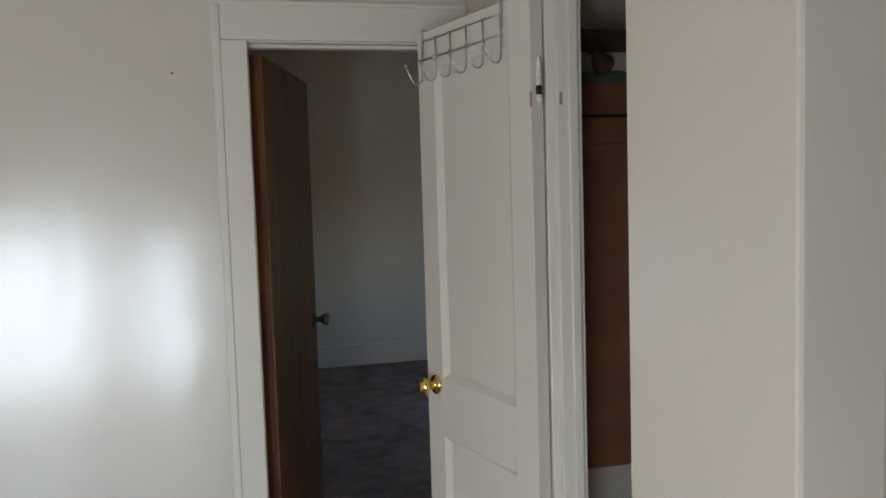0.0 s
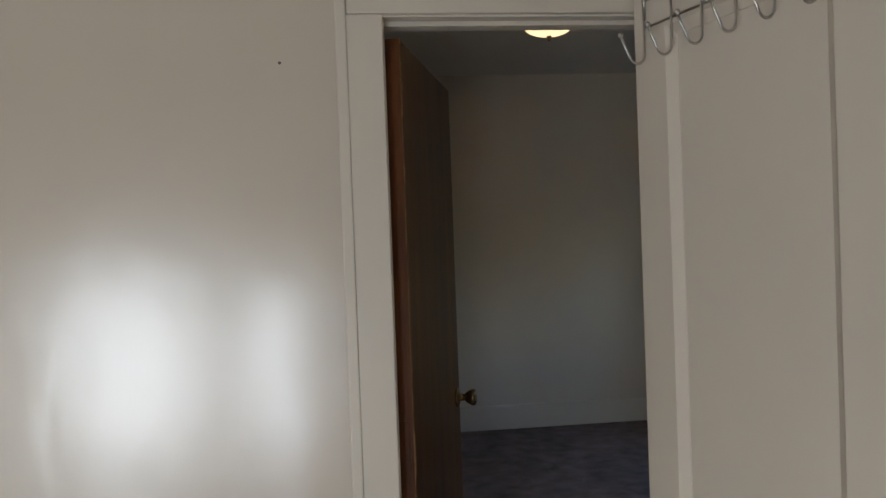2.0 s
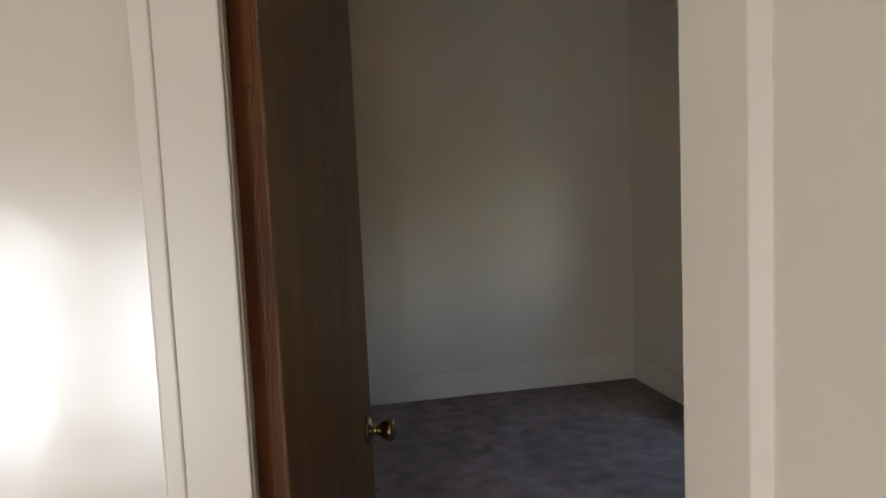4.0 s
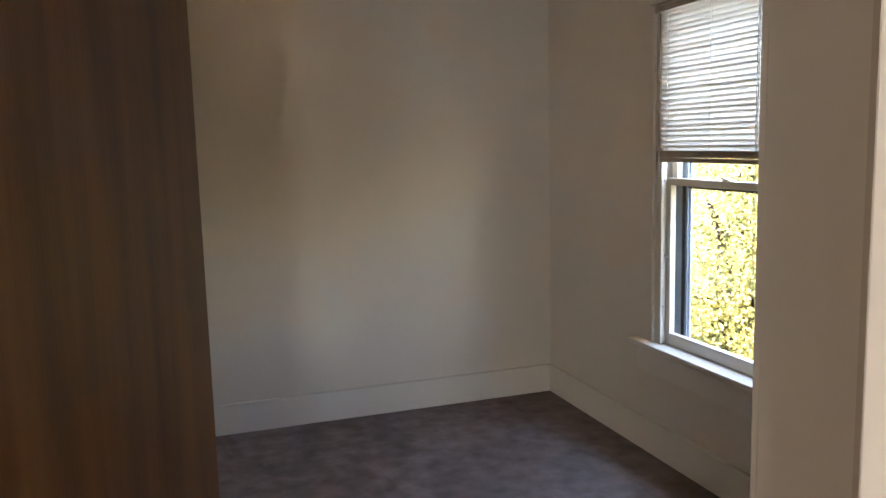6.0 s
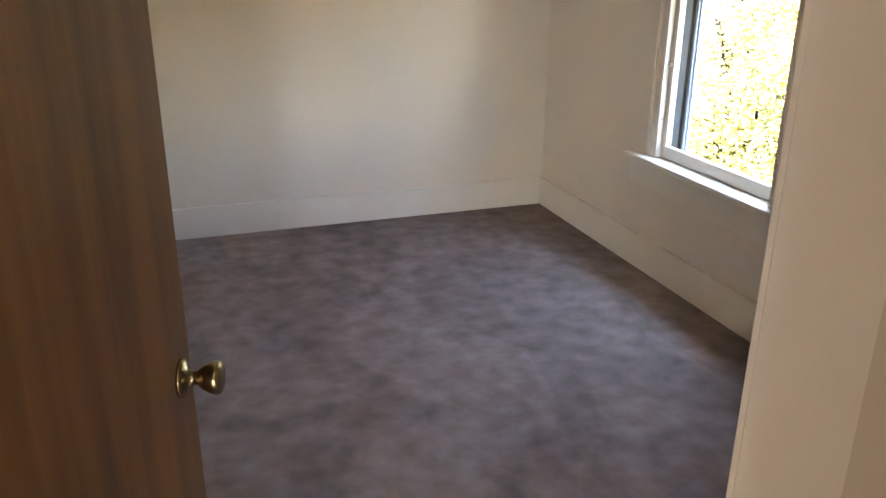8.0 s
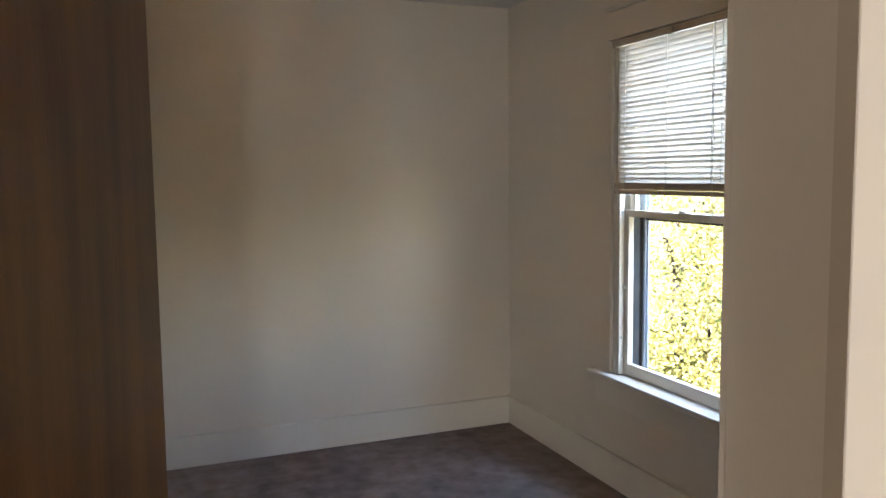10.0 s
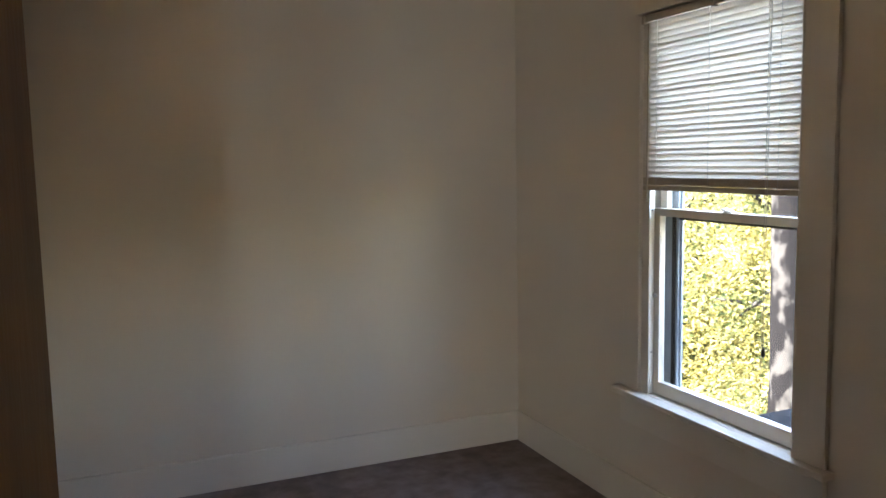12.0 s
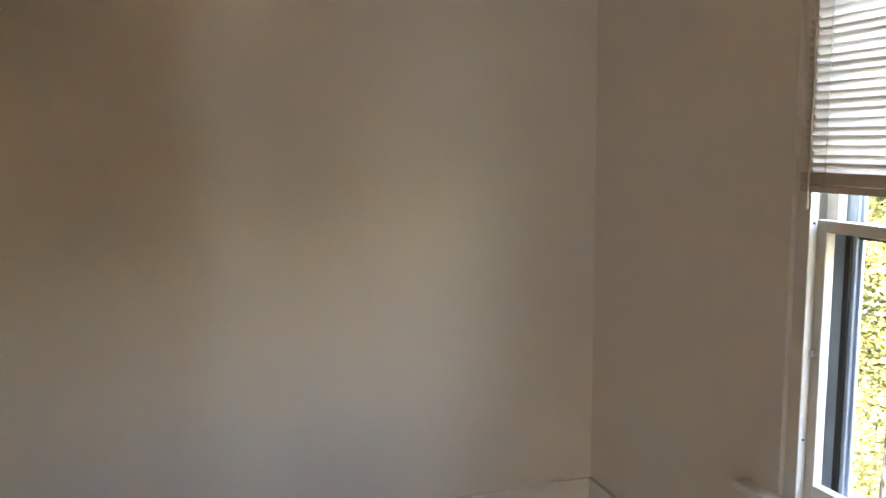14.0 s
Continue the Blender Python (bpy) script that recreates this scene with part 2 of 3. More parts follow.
def mesh_of(name, bm, mat):
    bmesh.ops.recalc_face_normals(bm, faces=bm.faces[:])
    me = bpy.data.meshes.new(name)
    bm.to_mesh(me)
    bm.free()
    me.materials.append(mat)
    return me


def part(name, bm, mat, parent=None, label=""):
    """Links a bmesh as one mesh object, under a thing if a parent is given."""
    ob = new(name, mesh_of(name, bm, mat))
    ob.parent = parent
    return tagged(ob, label)


def thing(name, label, category, m=None, group=""):
    ob = new(name)
    ob.empty_display_size = 0.1
    if m is not None:
        ob.matrix_basis = m
    return tagged(ob, label, category, group)


def structure(name, bm, mat, label, category="wall", parent=None):
    ob = part(name, bm, mat, parent, label)
    return tagged(ob, category=category, kind="structure")


# ---- plan ----
DW, HEAD = 0.745, 2.03      # doorway from x = 0 to DW in the wall between the rooms, y = 0 to 0.12
XR, YB, XL = 2.60, 4.30, -0.17  # bedroom: right wall, back wall, left wall
CEIL_Z = 2.76
WY0, WY1, WZ0, WZ1 = 2.15, 3.09, 0.62, 2.36  # bedroom window opening
SY1 = 3.05  # far side of the sashes

# ---- floors, walls, ceilings ----
structure("floor_bedroom", one_box(XL - 0.12, XR + 0.2, 0.0, YB + 0.12, -0.25, 0.0), CARPET, "worn dark taupe cut-pile carpet floor", "floor")
# hall floor is out of view; its brown is picked for warm bounced light
structure("floor_hall", one_box(-2.3, 2.8, -3.85, 0.0, -0.25, -0.004), BOUNCE_BOARDS, "unseen brown board floor, toned for a warm bounce", "floor")
structure("ceiling", one_box(-2.3, 2.8, -3.85, YB + 0.12, CEIL_Z, CEIL_Z + 0.2), CEIL, "off-white painted flat plaster ceiling", "ceiling")

bm = one_box(-2.3, -0.02, 0.0, 0.12, 0, CEIL_Z)
box(bm, DW + 0.02, XR, 0.0, 0.12, 0, CEIL_Z)
box(bm, -0.02, DW + 0.02, 0.0, 0.12, HEAD + 0.02, CEIL_Z)
structure("wall_partition", bm, PAINT, "cream semi-gloss painted plaster wall round a doorway")
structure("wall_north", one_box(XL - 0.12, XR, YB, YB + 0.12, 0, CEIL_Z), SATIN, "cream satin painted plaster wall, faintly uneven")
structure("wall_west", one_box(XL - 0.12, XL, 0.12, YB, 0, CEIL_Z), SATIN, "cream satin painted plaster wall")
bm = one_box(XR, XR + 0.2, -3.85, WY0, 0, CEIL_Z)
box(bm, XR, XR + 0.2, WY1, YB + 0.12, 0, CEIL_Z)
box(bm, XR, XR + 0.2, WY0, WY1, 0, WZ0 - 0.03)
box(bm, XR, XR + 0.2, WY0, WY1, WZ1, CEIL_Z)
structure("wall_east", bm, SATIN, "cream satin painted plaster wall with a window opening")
structure("wall_hall_west", one_box(-2.42, -2.3, -3.85, 0.12, 0, CEIL_Z), PAINT, "cream painted plaster wall")
bm = one_box(-2.3, -2.04, -3.75, -3.60, 0, CEIL_Z)
box(bm, -1.14, -0.78, -3.75, -3.60, 0, CEIL_Z)
box(bm, -0.48, XR, -3.75, -3.60, 0, CEIL_Z)
for a, b in ((-2.04, -1.14), (-0.78, -0.48)):
    box(bm, a, b, -3.75, -3.60, 0, 0.10)
    box(bm, a, b, -3.75, -3.60, 1.36, CEIL_Z)
structure("wall_hall_south", bm, PAINT, "cream painted plaster wall with two window openings")

# closet front: the wall that carries the closet door, and the short wall end nearer by
bm = one_box(0.74, 0.80, -0.79, 0.0, 0, CEIL_Z)
box(bm, 0.74, 0.80, -1.52, -0.79, 2.06, CEIL_Z)
box(bm, 0.74, 0.80, -1.62, -1.52, 0, CEIL_Z)
structure("wall_closet_front", bm, PAINT, "cream painted wall with the closet opening")
bm = one_box(0.512, 0.625, -2.0, -1.62, 0, CEIL_Z, bevel=0.006)
structure("wall_end", bm, PAINT, "short cream painted wall end with rounded corners")
structure("wall_closet_return", one_box(0.625, 1.75, -1.72, -1.62, 0, CEIL_Z), PAINT, "cream painted wall behind the closet")
structure("wall_closet_back", one_box(1.65, 1.75, -1.62, 0.0, 0, CEIL_Z), PAINT, "dim painted closet back wall")

# ---- trim ----


def baseboard(name, x0, x1, y0, y1, label):
    """A tall flat board with a narrow cap on top; depth runs along the short side."""
    bm = one_box(x0, x1, y0, y1, 0.0, 0.168, bevel=0.003)
    g = 0.004
    if x1 - x0 > y1 - y0:
        box(bm, x0, x1, y0 - g, y1, 0.166, 0.188, bevel=0.005)
    else:
        box(bm, x0 - (g if x0 > 1 else 0), x1 + (0 if x0 > 1 else g), y0, y1, 0.166, 0.188, bevel=0.005)
    structure(name, bm, TRIM, label, "baseboard")


BL = "tall white painted wooden baseboard with a rounded cap"
baseboard("baseboard_north", XL, XR, YB - 0.018, YB, BL)
baseboard("baseboard_east", XR - 0.018, XR, 0.12, YB - 0.02, BL)
baseboard("baseboard_west", XL, XL + 0.018, 0.12, YB - 0.02, BL)

# doorway between the rooms: jambs, stop and casing
CAS = "white painted flat door casing with a beaded outer edge"
bm = one_box(-0.02, 0.0, -0.004, 0.124, 0, HEAD, bevel=0.002)
structure("door_jamb_hinge_side", bm, TRIM, "white painted door jamb with a stop", "door frame")
bm = one_box(DW, DW + 0.02, -0.004, 0.124, 0, HEAD, bevel=0.002)
structure("door_jamb_latch_side", bm, TRIM, "white painted door jamb with a stop", "door frame")
bm = one_box(-0.02, DW + 0.02, -0.004, 0.124, HEAD, HEAD + 0.02, bevel=0.002)
box(bm, 0.0, DW, 0.03, 0.07, HEAD - 0.012, HEAD, bevel=0.002)
structure("door_jamb_head", bm, TRIM, "white painted head of a door frame", "door frame")
bm = one_box(-0.112, -0.004, -0.018, 0.0, 0, HEAD + 0.004, bevel=0.003)
box(bm, -0.112, -0.086, -0.0225, 0.0, 0, HEAD + 0.115, bevel=0.004, seg=3)
structure("casing_left", bm, TRIM, CAS, "door casing")
bm = one_box(-0.085, 0.738, -0.018, 0.0, HEAD + 0.005, HEAD + 0.118, bevel=0.003)
box(bm, -0.113, 0.738, -0.0215, 0.0, HEAD + 0.116, HEAD + 0.132, bevel=0.004)
structure("casing_head", bm, TRIM, "white painted head casing with a thin cap", "door casing")
for nm, x0, x1, z0, z1 in (("left", -0.11, -0.004, 0, HEAD + 0.004), ("right", DW + 0.004, DW + 0.11, 0, HEAD + 0.004), ("top", -0.11, DW + 0.11, HEAD + 0.005, HEAD + 0.115)):
    structure("casing_inside_" + nm, one_box(x0, x1, 0.12, 0.138, z0, z1, bevel=0.003), TRIM, CAS, "door casing")

# ---- brown bedroom door, open ----
LEAF_W, LEAF_T = 0.760, 0.042
door = thing("bedroom_door", "dark brown stained flush wooden door, standing open", "door", pose(0.0, 0.122, 0, 0, 0, 73.6))
# local: x along the leaf from the hinge, y from the hall face (-) to the pin (0)
part("leaf", one_box(0.010, LEAF_W, -LEAF_T + 0.003, -0.003, 0.02, 2.012, bevel=0.0015), VENEER, door)
part("hinge_edge", one_box(0.001, 0.010, -LEAF_T, 0.0, 0.02, 2.012, bevel=0.002), RAW, door, "bare reddish wooden door edge")
bm = bmesh.new()
rnd = random.Random(4)
z = 0.02
while z < 2.0:
    h = rnd.uniform(0.03, 0.11)
    box(bm, 0.002, 0.010 + rnd.uniform(0.002, 0.007), -LEAF_T - rnd.uniform(0.0008, 0.003), -LEAF_T + 0.006, z, min(2.012, z + h), bevel=0.0008, seg=1)
    z += h
part("veneer_edge", bm, SPLINT, door, "splintered light veneer edge")
for zh in (0.25, 1.02, 1.78):
    bm = one_box(-0.003, 0.002, -0.034, -0.004, zh - 0.05, zh + 0.05, bevel=0.001)
    lathe(bm, [(0.006, zh - 0.05), (0.006, zh + 0.05)], "z", (-0.004, 0.004, 0), 10)
    part("hinge", bm, RAW, door, "butt hinge stained like the wood")


def knob_mesh(sign, y0, style):
    """Rosette, neck and knob, standing out along y from y0."""
    bm = bmesh.new()
    if style == "tulip":
        prof = [(0.001, 0), (0.031, 0), (0.032, 0.004), (0.026, 0.009), (0.013, 0.012), (0.011, 0.026), (0.014, 0.030), (0.018, 0.034), (0.025, 0.046), (0.0275, 0.056), (0.026, 0.062), (0.020, 0.0655), (0.001, 0.066)]
    else:
        prof = [(0.001, 0), (0.031, 0), (0.032, 0.004), (0.027, 0.010), (0.014, 0.013), (0.011, 0.024), (0.015, 0.030), (0.024, 0.036), (0.027, 0.044), (0.025, 0.052), (0.019, 0.056), (0.016, 0.062), (0.008, 0.064), (0.001, 0.064)]
    return lathe(bm, [(r, y0 + sign * h) for r, h in prof], "y", (0, 0, 0), 28)


for sign, y0 in ((-1, -LEAF_T + 0.003), (1, -0.003)):
    k = part("door_knob", knob_mesh(sign, y0, "tulip"), BRONZE, door, "antique brass tulip knob")
    k.location = (LEAF_W - 0.06, 0, 0.988)
part("latch_plate", one_box(LEAF_W - 0.001, LEAF_W + 0.0015, -0.034, -0.010, 0.93, 0.99, bevel=0.0005), BRONZE, door, "tarnished brass latch plate")

# ---- marks on the wall beside the doorway ----
partition = bpy.data.objects["wall_partition"]
part("nail_hole", lathe(bmesh.new(), [(0.0035, -0.0012), (0.0025, -0.002), (0.0005, -0.002)], "y", (-0.239, 0, 1.929), 10), DARKMETAL, partition, "small dark nail hole")

# ---- white closet door, open ----
HX, HY = 0.712, -0.785
cl = thing("closet_door", "white painted two-panel wooden closet door, swung open", "door", pose(HX, HY, 0, 0, 0, 105.3))
CW, CT = 0.602, 0.040
# local: x along the leaf from the hinge; the face with the panels seen is y = +CT
SW = 0.101


def panelled_leaf():
    bm = one_box(0.002, SW, 0, CT, 0.02, 2.02, bevel=0.003)
    box(bm, CW - SW, CW, 0, CT, 0.02, 2.02, bevel=0.002)
    for z0, z1 in ((0.02, 0.22), (0.765, 0.945), (1.925, 2.02)):
        box(bm, SW - 0.001, CW - SW + 0.001, 0.0005, CT - 0.0005, z0, z1)
    return bm


part("leaf_frame", panelled_leaf(), TRIM, cl)
for z0, z1 in ((0.22, 0.765), (0.945, 1.925)):
    p = part("door_panel", one_box(SW - 0.005, CW - SW + 0.005, 0.012, CT - 0.016, z0 - 0.005, z1 + 0.005), TRIM, cl, "recessed flat white panel")
    for s in (CT - 0.0155, 0.0115):
        bm = bmesh.new()
        o = 0.020
        q = 0.002 if s > 0.02 else -0.002
        top = CT - 0.001 if s > 0.02 else 0.001
        outer = [(SW, z0), (CW - SW, z0), (CW - SW, z1), (SW, z1)]
        inner = [(SW + o, z0 + o), (CW - SW - o, z0 + o), (CW - SW - o, z1 - o), (SW + o, z1 - o)]
        ov = [bm.verts.new((x, top, zz)) for x, zz in outer]
        iv = [bm.verts.new((x, s + q, zz)) for x, zz in inner]
        lo = [bm.verts.new((x, s - q, zz)) for x, zz in inner]
        for i in range(4):
            bm.faces.new((ov[i], ov[(i + 1) % 4], iv[(i + 1) % 4], iv[i]))
            bm.faces.new((iv[i], iv[(i + 1) % 4], lo[(i + 1) % 4], lo[i]))
        part("panel_moulding", bm, TRIM, p, "sloped panel moulding")
for sign, y0 in ((1, CT), (-1, 0.0)):
    k = part("door_knob", knob_mesh(sign, y0, "stepped"), BRASS, cl, "polished brass knob")
    k.location = (CW - 0.06, 0, 0.92)
for zh in (0.30, 1.80):
    bm = bmesh.new()
    prof = [(0.001, zh - 0.062), (0.004, zh - 0.058), (0.006, zh - 0.052)]
    for i in range(5):
        a = zh - 0.05 + i * 0.02
        prof += [(0.0075, a), (0.0075, a + 0.0175), (0.0062, a + 0.0185)]
    prof += [(0.006, zh + 0.052), (0.004, zh + 0.058), (0.001, zh + 0.062)]
    lathe(bm, prof, "z", (-0.006, CT * 0.5, 0), 14)
    h = part("hinge", bm, TRIM, cl, "paint-covered loose-pin hinge")
    # dark sleeve added to draw the dark gaps between the knuckles
    part("hinge_gap_band", lathe(bmesh.new(), [(0.0078, zh - 0.034), (0.0078, zh - 0.012)], "z", (-0.006, CT * 0.5, 0), 14), DARKMETAL, h, "dark band for the gaps between hinge knuckles")
for zh, w in ((1.755, 0.020),):
    part("scuff", one_box(0.001, 0.008, CT - 0.004, CT + 0.0006, zh - w, zh + w, bevel=0.0018), SCUFF, cl, "bare wood chip in the paint")

# closet jamb that the white door hangs on
bm = one_box(0.735, 0.803, -0.812, -0.79, 0, 2.06, bevel=0.003)
box(bm, 0.765, 0.790, -0.821, -0.812, 0, 2.05, bevel=0.003)
far_jamb = structure("closet_jamb_far", bm, TRIM, "white painted closet door jamb with a stop", "door frame")
for zh, w in ((1.755, 0.016),):
    part("scuff", one_box(0.742, 0.750, -0.8127, -0.810, zh - w, zh + w, bevel=0.0004), SCUFF, far_jamb, "bare wood chip in the paint")
structure("closet_jamb_near", one_box(0.735, 0.803, -1.52, -1.50, 0, 2.06, bevel=0.003), TRIM, "white painted closet door jamb", "door frame")
structure("closet_jamb_head", one_box(0.735, 0.803, -1.52, -0.79, 2.04, 2.06, bevel=0.003), TRIM, "white painted head of the closet frame", "door frame")
structure("closet_casing", one_box(0.715, 0.74, -0.79, -0.70, 0, 2.12, bevel=0.003), TRIM, "white painted closet casing", "door casing")

# ---- six-hook wire rack over the closet door ----
rack = thing("over_door_hook_rack", "satin nickel wire rack with six coat hooks over a door", "hook rack", pose(HX, HY, 0, 0, 0, 105.3))
R0, R1 = 0.115, 0.555
yf = CT + 0.006
for zz in (1.990, 1.935):
    part("rail", tube(bmesh.new(), [(R0, yf, zz), (R1, yf, zz)], 0.0026), WIRE, rack)
for i in range(6):
    x = R0 + (R1 - R0) * i / 5
    pts = [(x, yf + 0.005, 1.992), (x, yf + 0.005, 1.90), (x, yf + 0.006, 1.880)]
    for a in range(1, 9):
        t = math.pi * a / 9
        pts.append((x, yf + 0.006 + 0.018 * (1 - math.cos(t)), 1.880 - 0.020 * math.sin(t)))
    pts += [(x, yf + 0.052, 1.894), (x, yf + 0.060, 1.912)]
    bm = tube(bmesh.new(), pts, 0.0026)
    lathe(bm, [(0.0005, -0.006), (0.0045, -0.004), (0.006, 0), (0.0045, 0.004), (0.0005, 0.006)], "z", (x, yf + 0.061, 1.915), 12)
    part("hook", bm, WIRE, rack)
for x in (R0 + 0.0, R1 - 0.0):
    pts = [(x, yf + 0.003, 1.95), (x, yf + 0.003, 2.024), (x, -0.004, 2.024), (x, -0.004, 1.99)]
    part("over_door_strap", tube(bmesh.new(), pts, 0.004, 6), WIRE, rack)

# ---- closet interior ----
structure("closet_end_panel", one_box(0.80, 1.65, -0.022, -0.002, 0.49, 1.90), PANEL, "reddish brown hardboard closet panel", "wall panel")
structure("closet_green_band", one_box(0.80, 1.65, -0.024, -0.002, 1.901, 1.938), GREEN, "dull green painted band above the panel", "trim")
structure("closet_white_band", one_box(0.80, 1.65, -0.024, -0.002, 0.0, 0.488), TRIM, "white painted lower closet wall", "trim")
structure("closet_rail", one_box(0.80, 1.65, -0.032, -0.022, 1.652, 1.682, bevel=0.003), PANEL, "brown wooden cleat strip", "trim")
shelf = tagged(part("closet_shelf", one_box(0.80, 1.65, -0.30, -0.002, 2.012, 2.034, bevel=0.003), SHELF), "dark stained wooden closet shelf board", "shelf")
bm = tube(bmesh.new(), [(0.80, -0.16, 1.77), (1.65, -0.16, 1.77)], 0.006)
tagged(part("closet_rod", bm, DARKMETAL), "thin dark metal closet hanging rod", "rod")
cb = thing("closet_lamp", "dark reddish glass bulb lamp in a black socket", "lamp", pose(1.165, -0.10, 2.0, 0, -36, 0))
part("bulb", lathe(bmesh.new(), [(0.012, 0.0), (0.016, -0.012), (0.034, -0.040), (0.040, -0.060), (0.036, -0.078), (0.020, -0.090), (0.001, -0.094)]), BULBGLASS, cb, "dark reflector bulb")
part("socket", lathe(bmesh.new(), [(0.001, 0.045), (0.018, 0.043), (0.020, 0.03), (0.020, 0.004), (0.016, -0.004), (0.001, -0.004)]), BLACK, cb, "black lamp socket")
part("bracket", tube(bmesh.new(), [(0, 0, 0.035), (-0.02, 0.03, 0.030), (-0.03, 0.075, 0.020)], 0.006), DARKMETAL, cb, "bent metal arm")
op = thing("closet_outlet", "white plastic outlet plate on the closet wall", "outlet", pose(1.47, -0.023, 0.64))
part("plate", one_box(-0.04, 0.04, -0.006, -0.0005, -0.06, 0.06, bevel=0.002), PLASTIC, op)
for dz in (-0.028, 0.028):
    part("receptacle", one_box(-0.017, 0.017, -0.009, -0.006, dz - 0.015, dz + 0.015, bevel=0.004), TRIM, op)

# ---- bedroom window ----
win = tagged(new("window_1"), "white painted double-hung window with a grey storm track", "window", kind="structure")
CP = 0.022
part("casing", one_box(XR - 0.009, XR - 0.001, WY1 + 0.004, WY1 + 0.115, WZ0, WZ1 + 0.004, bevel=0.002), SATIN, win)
part("casing", one_box(XR - CP, XR - 0.001, WY0 - 0.145, WY0 - 0.004, WZ0, WZ1 + 0.004, bevel=0.003), TRIM, win)
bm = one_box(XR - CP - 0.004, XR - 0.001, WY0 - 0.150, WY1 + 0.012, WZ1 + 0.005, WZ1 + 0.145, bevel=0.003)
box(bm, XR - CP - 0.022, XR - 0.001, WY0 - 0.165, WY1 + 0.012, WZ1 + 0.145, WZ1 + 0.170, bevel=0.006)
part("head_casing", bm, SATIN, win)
bm = one_box(XR - 0.062, XR - 0.001, WY0 - 0.175, WY1 + 0.145, WZ0 - 0.028, WZ0, bevel=0.006, seg=3)
box(bm, XR - 0.001, XR + 0.075, WY0, WY1, WZ0 - 0.028, WZ0 - 0.001)
part("window_stool", bm, TRIM, win)
bm = one_box(XR - 0.024, XR - 0.001, WY0 - 0.145, WY1 + 0.115, WZ0 - 0.165, WZ0 - 0.030, bevel=0.002)
part("apron", bm, TRIM, win)
for a, b in ((WY1 - 0.004, WY1 + 0.004), (WY0 - 0.004, WY0 + 0.004)):
    part("jamb", one_box(XR - (0.009 if a > 3 else 0.022), XR + 0.2, a, b, WZ0, WZ1, bevel=0.001), TRIM, win)
for a, b in ((SY1 - 0.020, WY1 - 0.004), (WY0 + 0.004, WY0 + 0.020)):
    part("inner_stop", one_box(XR + 0.006, XR + 0.038, a, b, WZ0, WZ1, bevel=0.004), TRIM, win)
part("head_jamb", one_box(XR, XR + 0.2, WY0 + 0.004, WY1 - 0.004, WZ1 - 0.004, WZ1 + 0.012), TRIM, win)
part("outer_sill", one_box(XR + 0.075, XR + 0.24, WY0 + 0.004, WY1 - 0.004, WZ0 - 0.045, WZ0 - 0.006), TRIM, win)


def sash(name, x0, x1, y0, y1, z0, z1, bottom, top, stile):
    s = part(name, box(one_box(x0, x1, y0, y0 + stile, z0, z1, bevel=0.003), x0, x1, y1 - stile, y1, z0, z1, bevel=0.003), TRIM, win)
    part("bottom_rail", one_box(x0 + 0.0005, x1 - 0.0005, y0 + stile - 0.001, y1 - stile + 0.001, z0, z0 + bottom, bevel=0.003), TRIM, s)
    part("top_rail", one_box(x0 + 0.0005, x1 - 0.0005, y0 + stile - 0.001, y1 - stile + 0.001, z1 - top, z1, bevel=0.003), TRIM, s)
    g = part("pane", one_box((x0 + x1) / 2 - 0.002, (x0 + x1) / 2 + 0.002, y0 + stile - 0.004, y1 - stile + 0.004, z0 + bottom - 0.004, z1 - top + 0.004), GLASS, s, "clear window glass")
    g.visible_shadow = False
    return s


sash("lower_sash", XR + 0.040, XR + 0.074, WY0 + 0.006, SY1 - 0.006, WZ0 + 0.002, 1.495, 0.062, 0.036, 0.045)
sash("upper_sash", XR + 0.080, XR + 0.112, WY0 + 0.006, SY1 - 0.006, 1.455, WZ1 - 0.006, 0.036, 0.045, 0.045)
for a, b in ((SY1 - 0.085, WY1 - 0.004), (WY0 + 0.004, WY0 + 0.060)):
    bm = one_box(XR + 0.120, XR + 0.150, a, b, WZ0, WZ1 - 0.005, bevel=0.002)
    c = a - 0.012 if a > 2.6 else b
    box(bm, XR + 0.130, XR + 0.142, c, c + 0.012, WZ0, WZ1 - 0.005, bevel=0.002)
    part("storm_track", bm, STORM, win, "grey-blue metal storm window track")
part("storm_gasket", one_box(XR + 0.112, XR + 0.120, SY1 - 0.072, SY1 - 0.050, WZ0, 1.47, bevel=0.001), DARKMETAL, win, "dark weathered storm window gasket")
part("storm_rail", one_box(XR + 0.122, XR + 0.148, WY0 + 0.06, SY1 - 0.085, WZ0, WZ0 + 0.03, bevel=0.002), STORM, win)
part("storm_rail", one_box(XR + 0.122, XR + 0.148, WY0 + 0.06, SY1 - 0.085, 1.44, 1.475, bevel=0.002), DARKMETAL, win, "dark storm window meeting rail")
bm = lathe(bmesh.new(), [(0.001, 1.4955), (0.020, 1.4955), (0.020, 1.501), (0.010, 1.508), (0.001, 1.509)], "z", (XR + 0.057, 2.58, 0), 16)
box(bm, XR + 0.030, XR + 0.070, 2.575, 2.60, 1.503, 1.512, bevel=0.003)
box(bm, XR + 0.046, XR + 0.070, 2.55, 2.61, 1.4952, 1.500, bevel=0.001)
part("sash_lock", bm, WIRE, win, "worn metal sash lock")
bm = one_box(XR + 0.026, XR + 0.040, SY1 - 0.035, SY1 - 0.022, 1.08, 1.10, bevel=0.002)
box(bm, XR + 0.026, XR + 0.033, SY1 - 0.048, SY1 - 0.028, 1.088, 1.096, bevel=0.002)
part("side_latch", bm, WIRE, win, "small metal side latch")
